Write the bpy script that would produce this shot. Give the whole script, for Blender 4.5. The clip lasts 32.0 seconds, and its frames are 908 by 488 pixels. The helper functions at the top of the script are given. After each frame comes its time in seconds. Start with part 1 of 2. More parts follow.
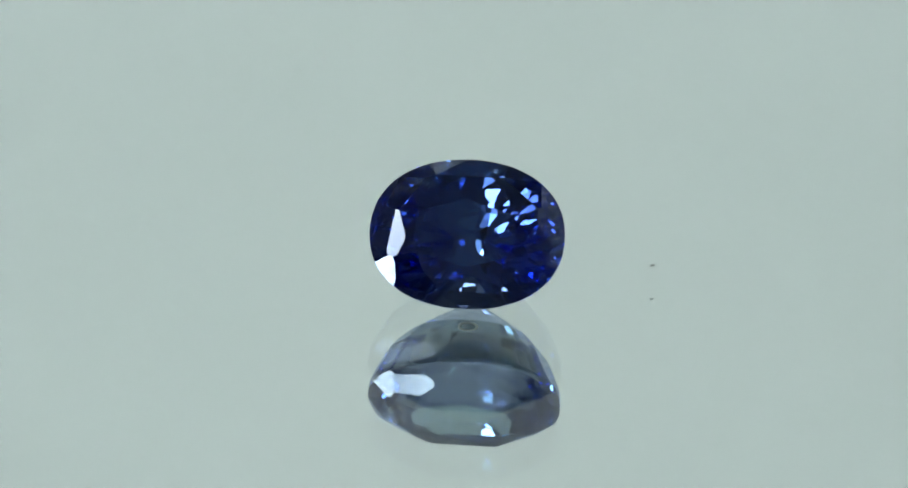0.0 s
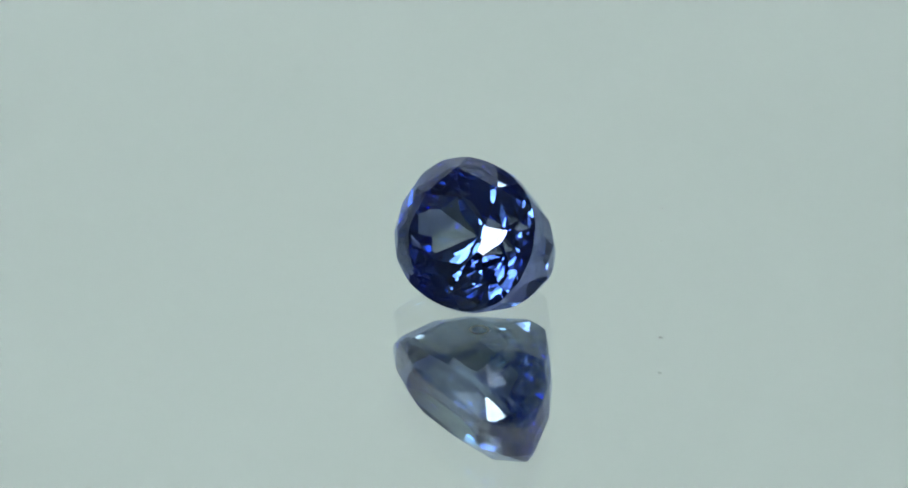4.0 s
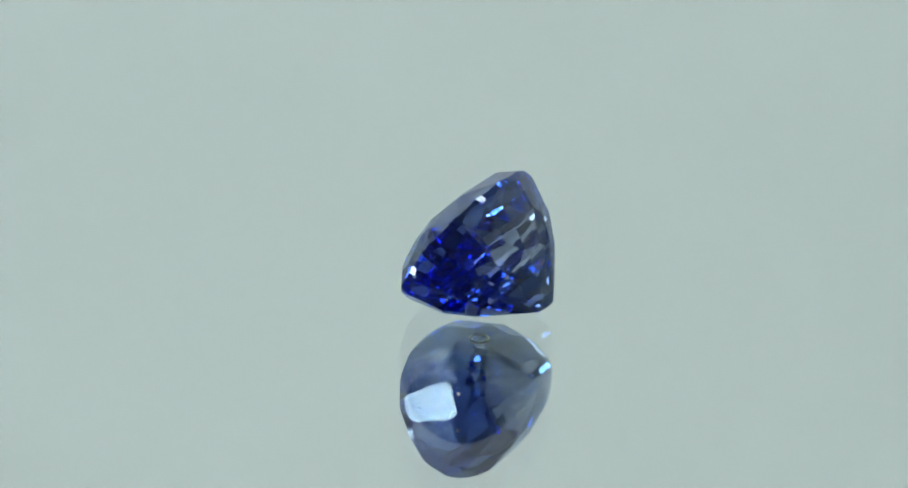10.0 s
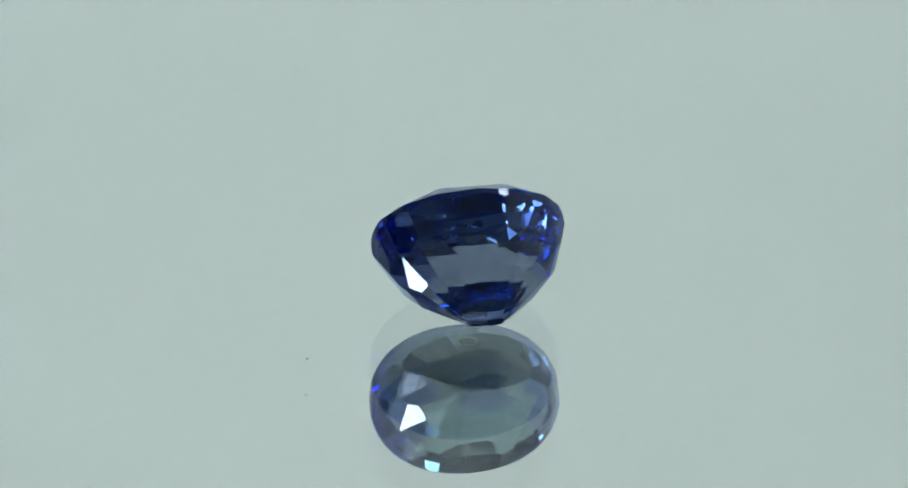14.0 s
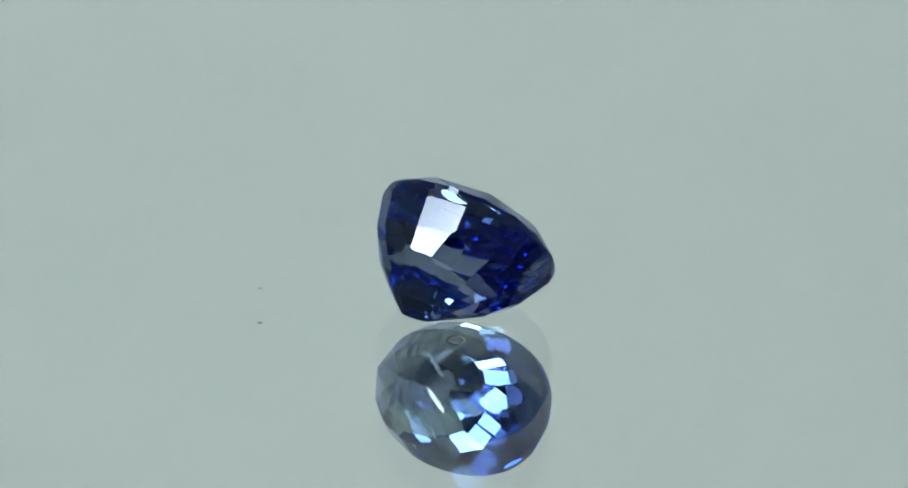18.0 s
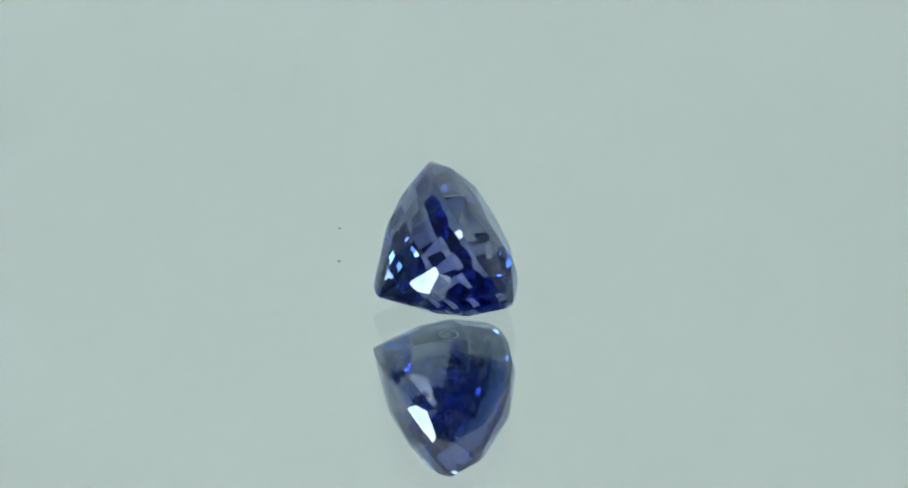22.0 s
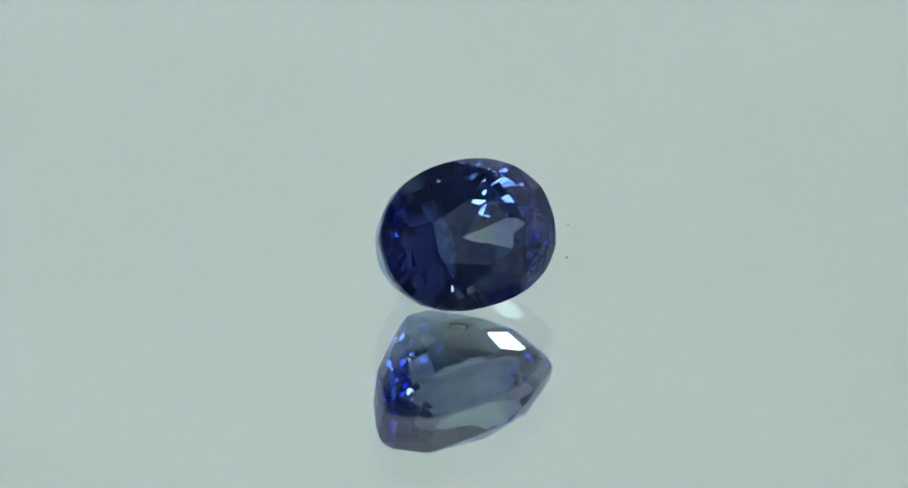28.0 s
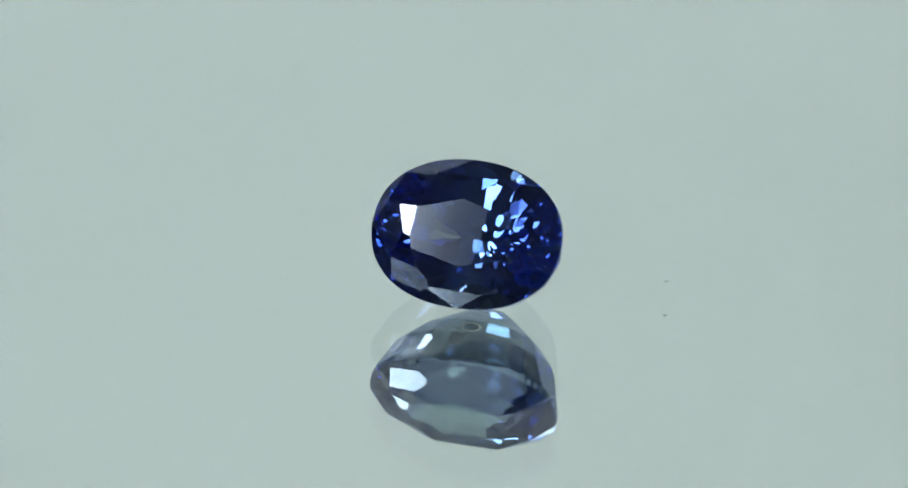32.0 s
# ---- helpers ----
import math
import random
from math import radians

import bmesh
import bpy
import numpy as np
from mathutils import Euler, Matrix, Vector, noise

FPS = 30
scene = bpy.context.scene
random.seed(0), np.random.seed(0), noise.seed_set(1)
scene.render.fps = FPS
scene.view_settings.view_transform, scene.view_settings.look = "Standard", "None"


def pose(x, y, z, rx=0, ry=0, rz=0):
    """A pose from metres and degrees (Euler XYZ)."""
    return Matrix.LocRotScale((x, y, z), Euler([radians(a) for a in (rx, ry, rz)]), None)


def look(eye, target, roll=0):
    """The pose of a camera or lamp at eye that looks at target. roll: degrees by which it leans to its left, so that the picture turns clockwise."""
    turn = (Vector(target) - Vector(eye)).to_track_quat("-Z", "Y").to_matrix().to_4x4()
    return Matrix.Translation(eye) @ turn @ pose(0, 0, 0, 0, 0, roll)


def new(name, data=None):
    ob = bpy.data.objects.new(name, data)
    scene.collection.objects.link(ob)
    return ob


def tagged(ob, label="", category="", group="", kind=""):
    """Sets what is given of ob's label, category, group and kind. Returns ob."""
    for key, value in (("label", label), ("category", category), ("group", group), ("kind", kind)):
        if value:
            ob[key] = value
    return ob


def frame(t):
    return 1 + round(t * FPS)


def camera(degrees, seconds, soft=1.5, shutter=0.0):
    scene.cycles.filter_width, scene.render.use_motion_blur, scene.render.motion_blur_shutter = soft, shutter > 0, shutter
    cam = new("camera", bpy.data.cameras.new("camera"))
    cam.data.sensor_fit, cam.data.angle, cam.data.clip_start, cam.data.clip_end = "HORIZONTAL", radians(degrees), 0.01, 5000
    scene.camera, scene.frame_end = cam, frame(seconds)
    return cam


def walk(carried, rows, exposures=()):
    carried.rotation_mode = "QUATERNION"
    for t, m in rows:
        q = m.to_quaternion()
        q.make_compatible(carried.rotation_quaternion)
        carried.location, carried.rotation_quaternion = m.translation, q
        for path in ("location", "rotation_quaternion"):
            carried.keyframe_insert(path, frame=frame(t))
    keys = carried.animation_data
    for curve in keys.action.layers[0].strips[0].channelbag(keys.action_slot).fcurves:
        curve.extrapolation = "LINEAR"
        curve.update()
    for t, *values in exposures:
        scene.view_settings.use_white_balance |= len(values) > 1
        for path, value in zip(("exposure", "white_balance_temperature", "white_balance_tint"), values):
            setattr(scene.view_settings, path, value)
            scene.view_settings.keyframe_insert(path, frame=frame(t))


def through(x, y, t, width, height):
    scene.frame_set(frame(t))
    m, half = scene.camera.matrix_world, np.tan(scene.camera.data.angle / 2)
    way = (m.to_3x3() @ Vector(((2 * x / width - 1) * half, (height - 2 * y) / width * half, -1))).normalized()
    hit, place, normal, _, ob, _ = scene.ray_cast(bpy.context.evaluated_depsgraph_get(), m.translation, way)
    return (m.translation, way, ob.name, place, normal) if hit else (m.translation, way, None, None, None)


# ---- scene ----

# All lengths below are written in millimetres and turned into metres by MM.
# The origin is the axis of the turning mirror, at the top of its glass.
MM = 0.001
SECONDS = 32.0
TURN, START = 11.583, 0.3          # degrees a second, clockwise from above, and degrees at the start
ELEVATION = 26.1       # degrees by which the lens looks down

# ---- camera ----
cam = camera(10.0, SECONDS, soft=1.6)
EYE = 204.6 * MM
eye = (0, -EYE * math.cos(radians(ELEVATION)), EYE * math.sin(radians(ELEVATION)))
stand = look(eye, (0, 0, 0), 1.1) @ pose(0, 0, 0, 0.623, 0.136, 0)
# the automatic exposure dips a little when bright facets flash
DIPS = [(0, 0.0), (1.0, 0.0), (1.35, -0.11), (1.7, -0.05), (2.2, -0.06), (2.5, -0.14), (2.7, -0.16), (3.0, -0.08), (4.6, -0.02), (5.6, 0.0), (16.0, 0.0), (16.9, -0.10), (18.0, -0.15), (19.1, -0.13), (19.9, 0.0), (SECONDS, 0.0)]
walk(cam, [(0, stand), (SECONDS, stand)], DIPS)

# ---- world ----
world = bpy.data.worlds.new("world")
scene.world = world
world.use_nodes = True
world.node_tree.nodes["Background"].inputs["Color"].default_value = (0.75, 0.9, 1.0, 1)
world.node_tree.nodes["Background"].inputs["Strength"].default_value = 0.02

scene.cycles.max_bounces = 24
scene.cycles.glossy_bounces = 20
scene.cycles.transmission_bounces = 20

LAMP_GLOW = 20.0
HOOD_FILL = 7.8
FOOT_FILL = 5.7

# ---- materials ----


def material(name):
    mat = bpy.data.materials.new(name)
    mat.use_nodes = True
    nodes, links = mat.node_tree.nodes, mat.node_tree.links
    return mat, nodes, links, nodes["Principled BSDF"]


def grained(name, low, high, roughness, scale, bump=0.0, metal=0.0):
    """A matte or glossy surface whose colour varies at two scales."""
    mat, nodes, links, shader = material(name)
    place = nodes.new("ShaderNodeTexCoord")
    fine, broad = nodes.new("ShaderNodeTexNoise"), nodes.new("ShaderNodeTexNoise")
    fine.inputs["Scale"].default_value, broad.inputs["Scale"].default_value = scale, scale / 14
    fine.inputs["Detail"].default_value = 5
    add = nodes.new("ShaderNodeMath")
    add.operation = "MULTIPLY_ADD"
    add.inputs[1].default_value, add.inputs[2].default_value = 0.4, 0.0
    mix = nodes.new("ShaderNodeMix")
    mix.data_type = "RGBA"
    mix.inputs["A"].default_value, mix.inputs["B"].default_value = (*low, 1), (*high, 1)
    total = nodes.new("ShaderNodeMath")
    total.operation = "MULTIPLY_ADD"
    total.inputs[1].default_value = 0.6
    for n in (fine, broad):
        links.new(place.outputs["Object"], n.inputs["Vector"])
    links.new(fine.outputs["Fac"], add.inputs[0])
    links.new(broad.outputs["Fac"], total.inputs[0])
    links.new(add.outputs[0], total.inputs[2])
    links.new(total.outputs[0], mix.inputs["Factor"])
    links.new(mix.outputs["Result"], shader.inputs["Base Color"])
    shader.inputs["Roughness"].default_value, shader.inputs["Metallic"].default_value = roughness, metal
    if bump:
        relief = nodes.new("ShaderNodeBump")
        relief.inputs["Strength"].default_value, relief.inputs["Distance"].default_value = bump, 0.002
        links.new(fine.outputs["Fac"], relief.inputs["Height"])
        links.new(relief.outputs["Normal"], shader.inputs["Normal"])
    return mat


def clear(name, tint, ior, roughness=0.0):
    mat, nodes, links, shader = material(name)
    glass = nodes.new("ShaderNodeBsdfGlass")
    glass.distribution = "GGX"
    glass.inputs["Color"].default_value = (*tint, 1)
    glass.inputs["IOR"].default_value, glass.inputs["Roughness"].default_value = ior, roughness
    links.new(glass.outputs[0], nodes["Material Output"].inputs["Surface"])
    nodes.remove(shader)
    return mat


def crystal(name, through, inside, roughness=0.0):
    """Cut corundum: pale where light passes straight, deeper where it turns inside, with clear gloss on the polish."""
    mat, nodes, links, shader = material(name)
    bend, turn, gloss = nodes.new("ShaderNodeBsdfRefraction"), nodes.new("ShaderNodeBsdfAnisotropic"), nodes.new("ShaderNodeBsdfAnisotropic")
    fresnel, facing = nodes.new("ShaderNodeFresnel"), nodes.new("ShaderNodeLayerWeight")
    fresnel.inputs["IOR"].default_value = bend.inputs["IOR"].default_value = 1.768
    bend.inputs["Color"].default_value, turn.inputs["Color"].default_value = (*through, 1), (*inside, 1)
    gloss.inputs["Color"].default_value = (1, 1, 1, 1)
    for n in (bend, turn, gloss):
        n.inputs["Roughness"].default_value = roughness
    body, polish = nodes.new("ShaderNodeMixShader"), nodes.new("ShaderNodeMixShader")
    power, rise = nodes.new("ShaderNodeMath"), nodes.new("ShaderNodeMath")
    power.operation, rise.operation = "POWER", "MULTIPLY_ADD"
    power.inputs[1].default_value, rise.inputs[1].default_value, rise.inputs[2].default_value = 5.0, 0.5, 0.055
    links.new(facing.outputs["Facing"], power.inputs[0])
    links.new(power.outputs[0], rise.inputs[0])
    links.new(fresnel.outputs[0], body.inputs[0])
    links.new(bend.outputs[0], body.inputs[1])
    links.new(turn.outputs[0], body.inputs[2])
    links.new(rise.outputs[0], polish.inputs[0])
    links.new(body.outputs[0], polish.inputs[1])
    links.new(gloss.outputs[0], polish.inputs[2])
    links.new(polish.outputs[0], nodes["Material Output"].inputs["Surface"])
    nodes.remove(shader)
    return mat


def glowing(name, colour, strength):
    mat, nodes, links, shader = material(name)
    shader.inputs["Base Color"].default_value = (0.8, 0.8, 0.8, 1)
    shader.inputs["Emission Color"].default_value = (*colour, 1)
    shader.inputs["Emission Strength"].default_value = strength
    return mat


def frosted_tube(name, colour, strength):
    """A lit frosted tube: brightest along its middle line, fading to its flanks."""
    mat = glowing(name, colour, strength)
    nodes, links = mat.node_tree.nodes, mat.node_tree.links
    place, split = nodes.new("ShaderNodeTexCoord"), nodes.new("ShaderNodeSeparateXYZ")
    links.new(place.outputs["Generated"], split.inputs[0])
    value = split.outputs["X"]
    for kind, a, b in (("MULTIPLY_ADD", 2.0, -1.0), ("POWER", 2.0, 0.0), ("MULTIPLY_ADD", -1.0, 1.0), ("MAXIMUM", 0.0, 0.0), ("POWER", 3.0, 0.0), ("MULTIPLY_ADD", strength, 0.4)):
        step = nodes.new("ShaderNodeMath")
        step.operation = kind
        step.inputs[1].default_value, step.inputs[2].default_value = a, b
        links.new(value, step.inputs[0])
        value = step.outputs[0]
    links.new(value, nodes["Principled BSDF"].inputs["Emission Strength"])
    return mat


# the stone is zoned, with a paler, greener seam on one flank and the rest more violet; table, crown and end tints stand
# in for light absorbed along its path
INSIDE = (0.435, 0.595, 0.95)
# pale table and deep crown: the light's path by viewing direction, put into colour
TABLE_TINT = crystal("sapphire_table_tint", (0.72, 0.80, 0.84), INSIDE)
CROWN_TINT = crystal("sapphire_crown_tint", (0.345, 0.38, 0.53), INSIDE)
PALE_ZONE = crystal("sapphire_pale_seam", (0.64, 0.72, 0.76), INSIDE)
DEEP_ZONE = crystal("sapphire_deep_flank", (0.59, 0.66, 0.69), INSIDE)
# deeper tint in place of absorption along the stone's long axis
END_PATH_TINT = crystal("sapphire_end_path_tint", (0.41, 0.47, 0.74), INSIDE)
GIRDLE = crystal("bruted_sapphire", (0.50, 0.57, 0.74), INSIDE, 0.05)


def facet_tint(name, middle):
    """The glass tint given to a facet, by its tier and the middle of the face."""
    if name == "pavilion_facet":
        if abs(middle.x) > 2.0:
            return END_PATH_TINT
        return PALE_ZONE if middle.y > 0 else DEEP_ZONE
    return {"table_facet": TABLE_TINT, "girdle_facet": GIRDLE}.get(name, CROWN_TINT)


PLATE_GLASS = clear("plate_glass", (0.95, 0.99, 0.985), 1.52)
WAX = grained("wax", (0.72, 0.72, 0.70), (0.8, 0.8, 0.78), 0.2, 4000)
SILVER = grained("silvering", (0.90, 0.92, 0.91), (0.92, 0.94, 0.93), 0.0, 40, metal=1.0)
COPPER_PAINT = grained("back_paint", (0.18, 0.17, 0.16), (0.24, 0.22, 0.2), 0.6, 300)
DUST = grained("dust", (0.46, 0.46, 0.45), (0.58, 0.57, 0.56), 0.9, 9000)
PAPER = grained("white_paper", (0.78, 0.80, 0.80), (0.84, 0.85, 0.85), 0.9, 60, 0.05)
BLACK_PLASTIC = grained("black_plastic", (0.02, 0.02, 0.02), (0.035, 0.035, 0.035), 0.45, 200, 0.05)
WHITE_PAINT = grained("grey_enamel", (0.34, 0.35, 0.35), (0.4, 0.4, 0.4), 0.5, 50)
WALL_PAINT = grained("wall_paint", (0.74, 0.76, 0.78), (0.8, 0.82, 0.84), 0.9, 12, 0.1)
TABLE_WOOD = grained("table_laminate", (0.42, 0.45, 0.46), (0.5, 0.53, 0.54), 0.5, 30, 0.1)
FLOOR_BOARD = grained("floor_covering", (0.08, 0.08, 0.08), (0.12, 0.12, 0.12), 0.8, 20, 0.1)
TUBE = frosted_tube("lit_tube", (0.92, 1.0, 1.0), LAMP_GLOW)
# glow of the two added fill lights that brighten the paper
FILL_STRIP = glowing("lit_fill_strip", (0.92, 1.0, 0.97), HOOD_FILL)
LOW_FILL_STRIP = glowing("lit_low_fill_strip", (0.92, 1.0, 0.97), FOOT_FILL)

# ---- shapes ----


def mesh_of(name, bm, mat, smooth=False):
    data = bpy.data.meshes.new(name)
    bmesh.ops.recalc_face_normals(bm, faces=bm.faces)
    for f in bm.faces:
        f.smooth = smooth
    bm.to_mesh(data)
    bm.free()
    data.materials.append(mat)
    return data


def part(name, bm, mat, parent, label="", smooth=False):
    """One mesh object under a thing or under a part."""
    ob = new(name, mesh_of(name, bm, mat, smooth))
    ob.parent = parent
    return tagged(ob, label)


def box(size, at, bevel=0.0):
    bm = bmesh.new()
    bmesh.ops.create_cube(bm, size=1, matrix=Matrix.Translation(at) @ Matrix.Diagonal((*size, 1)))
    if bevel:
        bmesh.ops.bevel(bm, geom=bm.edges[:], offset=bevel, segments=2, affect="EDGES", profile=0.5)
    return bm


def turned(profile, steps=96):
    """A solid of revolution about z from (radius, height) pairs; a radius of 0 closes it."""
    bm = bmesh.new()
    rings = []
    for r, z in profile:
        if r == 0:
            rings.append([bm.verts.new((0, 0, z))])
        else:
            rings.append([bm.verts.new((r * math.cos(2 * math.pi * k / steps), r * math.sin(2 * math.pi * k / steps), z))
                          for k in range(steps)])
    for low, high in zip(rings, rings[1:]):
        for k in range(steps):
            j = (k + 1) % steps
            ring = [low[k % len(low)], low[j % len(low)], high[j % len(high)], high[k % len(high)]]
            bm.faces.new(list(dict.fromkeys(ring)))
    return bm


def setting(name, bm, mat, label, category):
    return tagged(new(name, mesh_of(name, bm, mat)), label, category, kind="structure")


# ---- the room, closed round the little set ----
setting("floor", box((2.5, 2.5, 0.1), (0, 0, -0.85)), FLOOR_BOARD, "grey floor covering of the room", "floor")
setting("ceiling", box((2.5, 2.5, 0.1), (0, 0, 1.45)), WALL_PAINT, "off-white painted ceiling of the room", "ceiling")
setting("wall_north", box((2.5, 0.1, 2.2), (0, 1.2, 0.3)), WALL_PAINT, "off-white painted wall behind the backdrop", "wall")
setting("wall_south", box((2.5, 0.1, 2.2), (0, -1.2, 0.3)), WALL_PAINT, "off-white painted wall behind the lens", "wall")
setting("wall_east", box((0.1, 2.3, 2.2), (1.2, 0, 0.3)), WALL_PAINT, "off-white painted side wall of the room", "wall")
setting("wall_west", box((0.1, 2.3, 2.2), (-1.2, 0, 0.3)), WALL_PAINT, "off-white painted side wall of the room", "wall")

# a plain table carries the set
table = tagged(new("table"), "plain pale grey laminate table under the turntable", "table")
table.location = (0, 0, -0.8)
part("tabletop", box((1.5, 1.1, 0.03), (0, 0.1, 0.752), 0.003), TABLE_WOOD, table)
for sx in (-0.68, 0.68):
    for sy in (-0.38, 0.58):
        part("leg", box((0.05, 0.05, 0.737), (sx, sy, 0.3685), 0.004), TABLE_WOOD, table)

# white paper, swept up behind the turntable


def swept_paper():
    """A sheet of paper that lies flat, bends up through a quarter circle and stands."""
    bm = bmesh.new()
    bend, far, top, thick = 0.06, 0.36, 0.42, 0.0006
    line = [(0.2, 0.0), (far - bend, 0.0)]
    line += [(far - bend + bend * math.sin(radians(a)), bend - bend * math.cos(radians(a))) for a in range(15, 91, 15)]
    line += [(far, top)]
    rows = []
    for off in (0.0, thick):
        for y, z in line:
            rows.append([bm.verts.new((x, y + (off if z >= bend else 0), z - off if z < bend else z)) for x in (-0.6, 0.6)])
    n = len(line)
    for k in range(n - 1):
        bm.faces.new((rows[k][0], rows[k][1], rows[k + 1][1], rows[k + 1][0]))
        bm.faces.new((rows[n + k][0], rows[n + k][1], rows[n + k + 1][1], rows[n + k + 1][0]))
        for side in (0, 1):
            bm.faces.new((rows[k][side], rows[k + 1][side], rows[n + k + 1][side], rows[n + k][side]))
    bm.faces.new((rows[0][0], rows[0][1], rows[n][1], rows[n][0]))
    bm.faces.new((rows[n - 1][0], rows[n - 1][1], rows[2 * n - 1][1], rows[2 * n - 1][0]))
    return bm


paper = tagged(new("backdrop", mesh_of("backdrop", swept_paper(), PAPER)), "white paper sheet swept up behind the turntable", "backdrop", kind="structure")
paper.location = (0, 0, -0.032)

# ---- lamps: two upright tubes beside the lens ----


def tube_lamp(at, height, middle, label):
    """A desk lamp: a round foot, a post, a grey channel, and an upright lit tube between two caps."""
    lamp = tagged(new("tube_lamp"), label, "lamp", "tube lamps beside the lens")
    bearing = math.degrees(math.atan2(at[1], at[0]))
    lamp.matrix_basis = pose(at[0], at[1], -0.033, 0, 0, bearing - 90)
    up = middle + 0.033
    part("foot", turned([(0, 0), (0.055, 0), (0.06, 0.004), (0.055, 0.012), (0.01, 0.016), (0, 0.016)], 48), BLACK_PLASTIC, lamp, smooth=False)
    low = up - height / 2 - 0.02
    part("post", turned([(0, 0.016), (0.007, 0.016), (0.007, low), (0, low)], 24), BLACK_PLASTIC, lamp)
    spine = bmesh.new()
    rim = [(-0.010, 0.025), (-0.008, 0.029), (0.008, 0.029), (0.010, 0.025), (0.013, 0.025), (0.011, 0.033), (-0.011, 0.033), (-0.013, 0.025)]
    ends = [[spine.verts.new((x, y, up + s * (height / 2 + 0.015))) for x, y in rim] for s in (-1, 1)]
    for k in range(8):
        spine.faces.new((ends[0][k], ends[0][(k + 1) % 8], ends[1][(k + 1) % 8], ends[1][k]))
    for cap in ends:
        for quad in ((0, 1, 6, 7), (1, 2, 5, 6), (2, 3, 4, 5)):
            spine.faces.new([cap[i] for i in quad])
    part("spine", spine, WHITE_PAINT, lamp, "grey enamelled channel")
    for s in (-1, 1):
        part("end_cap", box((0.096, 0.100, 0.006), (0, -0.017, up + s * (height / 2 + 0.018)), 0.001), BLACK_PLASTIC, lamp)
    half = height / 2
    glass = turned([(0, -half), (0.041, -half), (0.045, -half + 0.004), (0.045, half - 0.004), (0.041, half), (0, half)], 32)
    bmesh.ops.translate(glass, verts=glass.verts, vec=(0, -0.022, up))
    part("tube", glass, TUBE, lamp, "lit white tube", True)
    return lamp


tube_lamp((-0.255, -0.325), 0.17, 0.268, "upright white tube lamp, lit, on a black foot")
tube_lamp((-0.403, -0.171), 0.17, 0.230, "upright white tube lamp, lit, on a black foot")

# an added, unseen fill card on the far side throws the tubes' light back
unseen_fill_card = tagged(new("unseen_fill_card"), "unseen white fill card added on the table beside the mirror", "reflector")
unseen_fill_card.matrix_basis = pose(0.30, -0.02, -0.033, 0, 0, 12)
part("card", box((0.005, 0.40, 0.30), (0, 0, 0.15), 0.0008), PAPER, unseen_fill_card)
for sy in (-0.12, 0.12):
    part("prop", box((0.07, 0.004, 0.09), (0.0375, sy, 0.045), 0.0006), PAPER, unseen_fill_card)

# an added, unseen hooded fill light over the paper, to brighten the backdrop


def hooded_fill(length):
    """A black trough with a lit strip in it, held over the paper by two posts that stand on the table."""
    lamp = tagged(new("paper_fill_light"), "unseen hooded black fill light added over the white paper", "lamp")
    lamp.location = (0, 0.10, -0.033)
    up = 0.42
    hood = bmesh.new()
    rim = [(-0.035, -0.02), (-0.03, 0.03), (0.03, 0.05), (0.032, 0.047), (-0.026, 0.026), (-0.031, -0.02)]
    ends = [[hood.verts.new((s * length / 2, y, up + z)) for y, z in rim] for s in (-1, 1)]
    for k in range(6):
        hood.faces.new((ends[0][k], ends[0][(k + 1) % 6], ends[1][(k + 1) % 6], ends[1][k]))
    for cap in ends:
        for quad in ((0, 1, 4, 5), (1, 2, 3, 4)):
            hood.faces.new([cap[i] for i in quad])
    part("hood", hood, BLACK_PLASTIC, lamp)
    strip = box((length - 0.03, 0.036, 0.006), (0, 0, 0), 0.001)
    strip.transform(pose(0, -0.012, up + 0.006, 72))
    part("diffuser", strip, FILL_STRIP, lamp, "lit white diffuser strip of an added fill light")
    for s in (-1, 1):
        part("post", box((0.016, 0.016, up + 0.01), (s * (length / 2 + 0.009), -0.01, (up + 0.01) / 2), 0.002), BLACK_PLASTIC, lamp)
    return lamp


hooded_fill(0.6)

# an added, hidden low strip on the table evens the paper's brightness from below
low_fill_light = tagged(new("low_fill_light"), "unseen low black fill light added on the table before the paper", "lamp")
low_fill_light.location = (0, 0.14, -0.033)
part("housing", box((0.6, 0.012, 0.030), (0, -0.008, 0.015), 0.002), BLACK_PLASTIC, low_fill_light)
part("base", box((0.6, 0.04, 0.004), (0, 0.018, 0.002), 0.001), BLACK_PLASTIC, low_fill_light)
lit = box((0.57, 0.005, 0.024), (0, 0, 0), 0.001)
lit.transform(pose(0, 0.0075, 0.018, 25))
part("diffuser", lit, LOW_FILL_STRIP, low_fill_light, "lit white diffuser strip of an added fill light")

# ---- the turntable and its mirror ----
turntable = tagged(new("turntable", mesh_of("turntable", turned([(0, -32), (70, -32), (72, -30), (72, -12), (70, -10), (20, -10), (20, -4), (0, -4)]), BLACK_PLASTIC)),
                   "low black plastic motor turntable on the table", "turntable")
turntable.data.transform(Matrix.Scale(MM, 4))

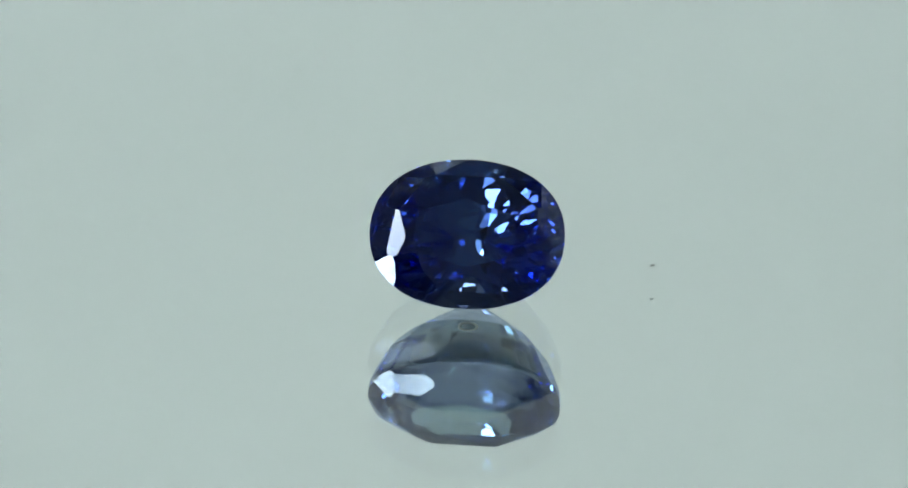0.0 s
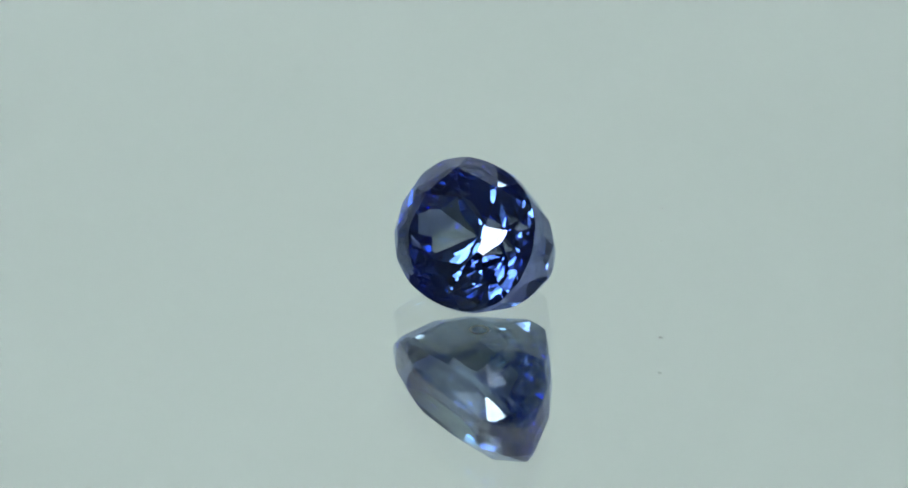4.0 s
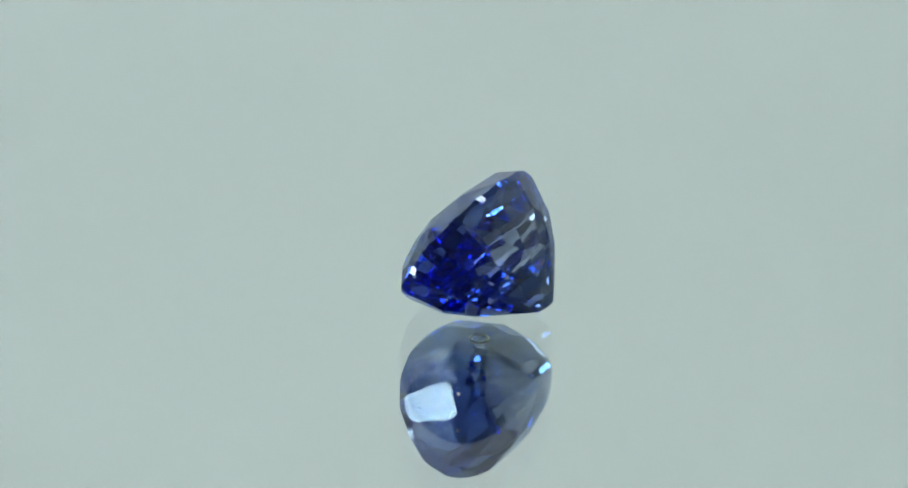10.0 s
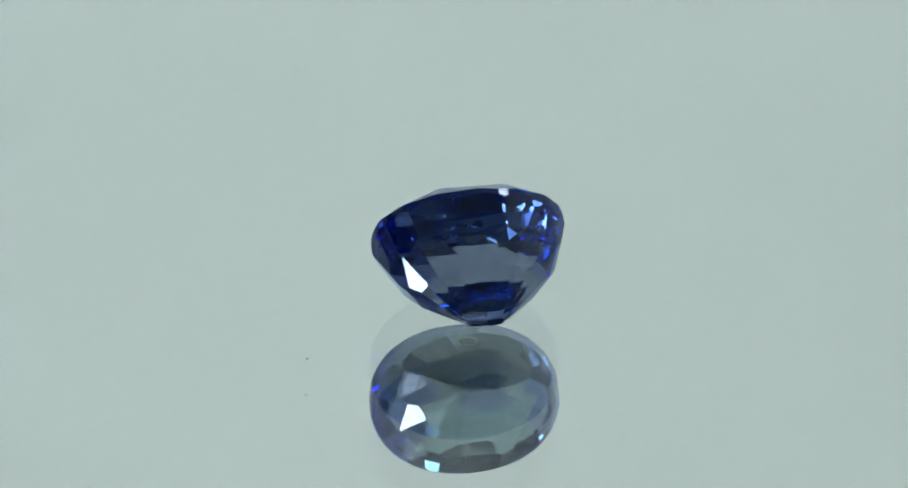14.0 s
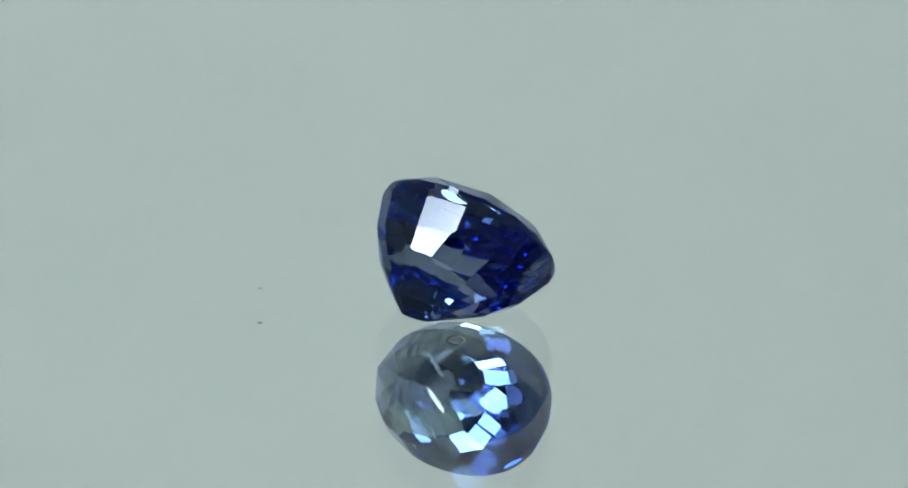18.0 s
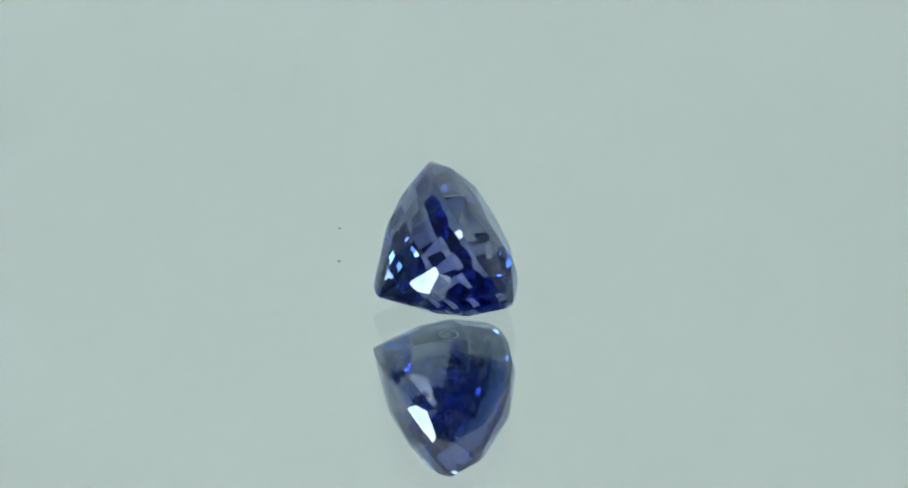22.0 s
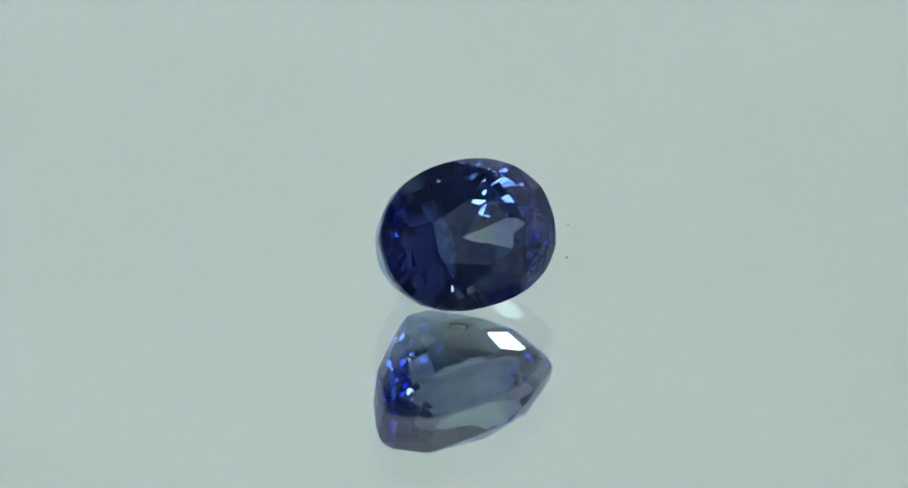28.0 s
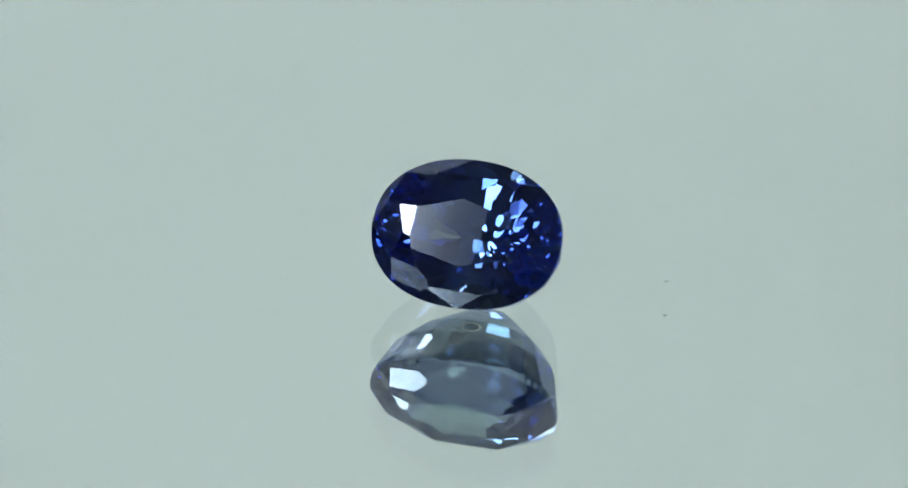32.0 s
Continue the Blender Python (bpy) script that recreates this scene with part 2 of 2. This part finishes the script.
mirror_plate = tagged(new("mirror_plate"), "round clear glass mirror, silvered behind, slowly turning", "mirror")
glass_bm = turned([(89.7, -2.0), (90, -1.7), (90, -0.3), (89.7, 0), (0, 0)], 160)
glass_bm.transform(Matrix.Scale(MM, 4))
part("glass", glass_bm, PLATE_GLASS, mirror_plate, "clear two millimetre glass")
silver_bm = turned([(0, -2.0), (89.9, -2.0), (89.9, -2.05), (0, -2.05)], 160)
silver_bm.transform(Matrix.Scale(MM, 4))
part("silvering", silver_bm, SILVER, mirror_plate, "bright silver coating")
paint_bm = turned([(0, -2.06), (89.5, -2.06), (89.5, -4.0), (0, -4.0)], 160)
paint_bm.transform(Matrix.Scale(MM, 4))
part("backing_board", paint_bm, COPPER_PAINT, mirror_plate, "grey painted backing")

# ---- the sapphire ----
LONG, SHORT = 3.835, 2.935            # half axes of the girdle
SQUARE, LOW_SQUARE = 0.923, 0.897     # below 1 the oval is fuller; the lower half is the fuller one
TABLE_Z, GIRDLE_Z = 1.06, 0.11
MID_R, MID_Z = 0.815, 0.65
TABLE_RIM = [(0.525, -0.10), (0.477, 0.245), (-0.02, 0.435), (-0.518, 0.242), (-0.558, -0.005), (-0.493, -0.307), (0.02, -0.474), (0.44, -0.33)]
# crown facets that lie off the pattern: tier and place, and the lean and bearing of the face in degrees
CROWN_OFF = {("star_facet", 3): (14.5, 174), ("bezel_facet", 4): (24.5, 184), ("main_facet", 5): (32.5, 239), ("bezel_facet", 6): (26.5, 271), ("bezel_facet", 0): (26, 353), ("main_facet", 0): (34, 6), ("main_facet", 3): (33, 133),
             ("upper_girdle_facet", 0): (35, 9.5), ("upper_girdle_facet", 7): (45.5, 166), ("upper_girdle_facet", 9): (40.5, 220)}
DEPTH = 4.306
# the pavilion's steps: half length, half widths of the upper and of the lower side, and height
STEPS = [(1.012, 1.012, 1.012, -GIRDLE_Z), (0.872, 0.812, 0.834, -1.60), (0.655, 0.586, 0.580, -2.68),
         (0.470, 0.366, 0.358, -3.33), (0.306, 0.176, 0.172, -3.87), (0.155, 0.012, 0.012, -DEPTH)]
# the bearings, in degrees of the oval, at which the pavilion's columns of facets meet
COLUMNS = [9, 25, 45, 66, 80, 102, 117, 136.5, 153, 171, 191, 207, 226, 245, 262, 281, 300, 312, 330, 350]
# facets that lie off the pattern: (step, bearing at which the column begins), and the lean and bearing of the face and how far it stands out
OFF_CUT = {(1, 350): (108, 3), (2, 350): (122.4, 15.5, 0.05), (2, 9): (128, 24), (1, 330): (114.2, 335.5), (1, 45): (109.8, 67.5), (1, 153): (108.5, 155), (1, 191): (110, 204.5), (2, 191): (122, 201.5), (3, 191): (131.5, 198),
           (2, 80): (118, 91.2, 0.012), (2, 66): (117, 76.5, 0.012), (1, 102): (110.5, 109), (1, 117): (112.3, 116), (2, 136.5): (127, 142), (3, 136.5): (135, 141), (2, 153): (127.5, 152.5), (2, 171): (119.5, 169, 0.05)}
LEAN, SWING, ROCK = 31.31, -4.15, 0.62


def oval(angle, z, along=1.0, across=1.0):
    c, s = math.cos(radians(angle)), math.sin(radians(angle))
    power = SQUARE if s > 0 else LOW_SQUARE
    x = math.copysign(abs(c) ** power, c) * LONG * along
    y = math.copysign(abs(s) ** power, s) * SHORT * across
    return Vector((x, y, z))


def facing(lean, bearing):
    """The unit vector at that many degrees from the table's axis and that bearing round it."""
    lean, bearing = radians(lean), radians(bearing)
    return Vector((math.sin(lean) * math.cos(bearing), math.sin(lean) * math.sin(bearing), math.cos(lean)))


def facet_planes():
    """The cut: (name, point, outward normal) of each facet, tier by tier."""
    planes = [("table_facet", Vector((0, 0, TABLE_Z)), Vector((0, 0, 1)))]

    def through_three(name, a, b, c):
        n = (b - a).cross(c - a).normalized()
        if n.dot((a + b + c) / 3 - Vector((0, 0, -1))) < 0:
            n = -n
        planes.append((name, a, n))

    rise = TABLE_Z - GIRDLE_Z
    top = [Vector((u * LONG, v * SHORT, TABLE_Z)) for u, v in TABLE_RIM]
    mid = [oval(22.5 + 45 * k, GIRDLE_Z + rise * MID_Z, MID_R, MID_R) for k in range(8)]
    rim = [oval(22.5 * k, GIRDLE_Z, 1.012, 1.012) for k in range(16)]
    for k in range(8):
        after = rim[(2 * k + 2) % 16]
        for name, place, corners in (("star_facet", k, (top[k], top[(k + 1) % 8], mid[k])), ("bezel_facet", k, (top[k], mid[k - 1], mid[k])), ("main_facet", k, (mid[k - 1], mid[k], rim[2 * k])),
                                     ("upper_girdle_facet", 2 * k, (mid[k], rim[2 * k], rim[2 * k + 1])), ("upper_girdle_facet", 2 * k + 1, (mid[k], rim[2 * k + 1], after))):
            if (name, place) in CROWN_OFF:
                planes.append((name, sum(corners, Vector()) / 3, facing(*CROWN_OFF[name, place])))
            else:
                through_three(name, *corners)
    for k in range(64):
        a, b = oval(5.625 * k, 0), oval(5.625 * k + 5.625, 0)
        through_three("girdle_facet", a, b, a - Vector((0, 0, 1)))
    for step, (high, low) in enumerate(zip(STEPS, STEPS[1:]), 1):
        for left, right in zip(COLUMNS, COLUMNS[1:] + [COLUMNS[0] + 360]):
            up, down = (high[1], low[1]) if math.sin(radians((left + right) / 2)) > 0 else (high[2], low[2])
            a, b = oval(left, high[3], high[0], up), oval(right, high[3], high[0], up)
            c, d = oval(left, low[3], low[0], down), oval(right, low[3], low[0], down)
            middle = (a + b + c + d) / 4
            if (step, left) in OFF_CUT:
                lean, bearing, *out = OFF_CUT[step, left]
                face = facing(lean, bearing)
                planes.append(("pavilion_facet", middle * 0.3 + (a + b) * 0.35 + face * sum(out), face))
            else:
                across = (b - c).cross(a - d).normalized()
                planes.append(("pavilion_facet", middle, across if across.dot(middle - Vector((0, 0, -1.5))) > 0 else -across))
    return planes


def cut_sapphire():
    """Cuts a block by each plane in turn; returns the stone and the facet name of each face."""
    bm = bmesh.new()
    bmesh.ops.create_cube(bm, size=14)
    tag = bm.faces.layers.int.new("tier")
    planes = facet_planes()
    for number, (name, point, normal) in enumerate(planes):
        cut = bmesh.ops.bisect_plane(bm, geom=bm.verts[:] + bm.edges[:] + bm.faces[:], dist=1e-6, plane_co=point, plane_no=normal, clear_outer=True)
        edges = [e for e in cut["geom_cut"] if isinstance(e, bmesh.types.BMEdge) and e.is_boundary]
        if len(edges) > 2:
            for f in bmesh.ops.contextual_create(bm, geom=edges)["faces"]:
                f[tag] = number
    bmesh.ops.remove_doubles(bm, verts=bm.verts, dist=0.004)
    bmesh.ops.recalc_face_normals(bm, faces=bm.faces)
    return bm, tag, [p[0] for p in planes]


def build_sapphire():
    bm, tag, kinds = cut_sapphire()
    middles = [f.calc_center_median() for f in bm.faces]
    tilt = pose(0, 0, 0, 0, 0, SWING) @ pose(0, 0, 0, 90 - LEAN) @ pose(0, 0, 0, 0, 0, ROCK)
    bm.transform(tilt)
    lowest = min(bm.verts, key=lambda v: v.co.z).co.copy()
    bm.transform(Matrix.Translation((0, 0, -lowest.z)))
    foot = Vector((lowest.x, lowest.y, 0))
    bm.transform(Matrix.Scale(MM, 4) @ Matrix.Translation(-foot))
    stone = tagged(new("sapphire"), "deep blue oval faceted sapphire leaning on the mirror", "gemstone")
    for f, middle in zip(bm.faces, middles):
        one = bmesh.new()
        one.faces.new([one.verts.new(v.co) for v in f.verts])
        one.normal_update()
        name = kinds[f[tag]]
        data = bpy.data.meshes.new(name)
        one.to_mesh(data)
        one.free()
        data.materials.append(facet_tint(name, middle))
        ob = new(name, data)
        ob.parent = stone
    bm.free()
    return stone, foot


sapphire, foot = build_sapphire()
FOOT = (foot + Vector((-0.013, -0.06, 0))) * MM

# a dab of clear wax holds the stone up
def ring(radius, thick, steps=40, sides=10):
    bm = bmesh.new()
    loops = []
    for k in range(steps):
        a = 2 * math.pi * k / steps
        loops.append([bm.verts.new(((radius + thick * math.cos(2 * math.pi * j / sides)) * math.cos(a), (radius + thick * math.cos(2 * math.pi * j / sides)) * math.sin(a),
                                    0.6 * thick * (1 + math.sin(2 * math.pi * j / sides)))) for j in range(sides)])
    for k in range(steps):
        for j in range(sides):
            n, m = (k + 1) % steps, (j + 1) % sides
            bm.faces.new((loops[k][j], loops[n][j], loops[n][m], loops[k][m]))
    return bm


wax_dab = tagged(new("wax_dab", mesh_of("wax_dab", ring(0.36, 0.055), WAX, True)), "tiny ring of pale wax under the stone", "wax")
wax_dab.data.transform(Matrix.Scale(MM, 4))

# ---- dust on the glass ----


def dust_speck(size, seed):
    rng = random.Random(seed)
    bm = bmesh.new()
    bmesh.ops.create_icosphere(bm, subdivisions=2, radius=1)
    for v in bm.verts:
        v.co *= 0.75 + 0.5 * rng.random()
        v.co = Vector((v.co.x * size[0], v.co.y * size[1], v.co.z * size[2]))
    low = min(v.co.z for v in bm.verts)
    bmesh.ops.translate(bm, verts=bm.verts, vec=(0, 0, -low))
    bm.transform(Matrix.Scale(MM, 4))
    return tagged(new("dust_speck", mesh_of("dust_speck", bm, DUST)), "tiny grey speck of dust on the mirror", "dust", "dust on the mirror")


SPECKS = [((8.18, 25.06), (0.11, 0.055, 0.035)), ((11.9, 95.0), (0.06, 0.035, 0.025)), ((9.6, 150.0), (0.03, 0.03, 0.02)), ((13.5, 280.0), (0.04, 0.025, 0.02))]
specks = [(dust_speck(size, 5 + i), polar) for i, (polar, size) in enumerate(SPECKS)]


# ---- what moves: all that lies on the turning mirror ----
def motions():
    times = [k * 1.0 for k in range(int(SECONDS) + 1)]

    def angle(t):
        """The turntable runs a little ahead in the middle of its round."""
        return START + TURN * t + 0.65 * math.sin(math.pi * t / SECONDS)

    def turning(at, own=0.0):
        return [(t, pose(0, 0, 0, 0, 0, -angle(t)) @ pose(*at, 0, 0, own)) for t in times]

    walk(mirror_plate, turning((0, 0, 0)))
    walk(sapphire, turning(FOOT))
    walk(wax_dab, turning((0.08 * MM, 0.66 * MM, 0)))
    for ob, (r, a) in specks:
        walk(ob, turning((r * MM * math.cos(radians(a)), r * MM * math.sin(radians(a)), 0), a))


motions()
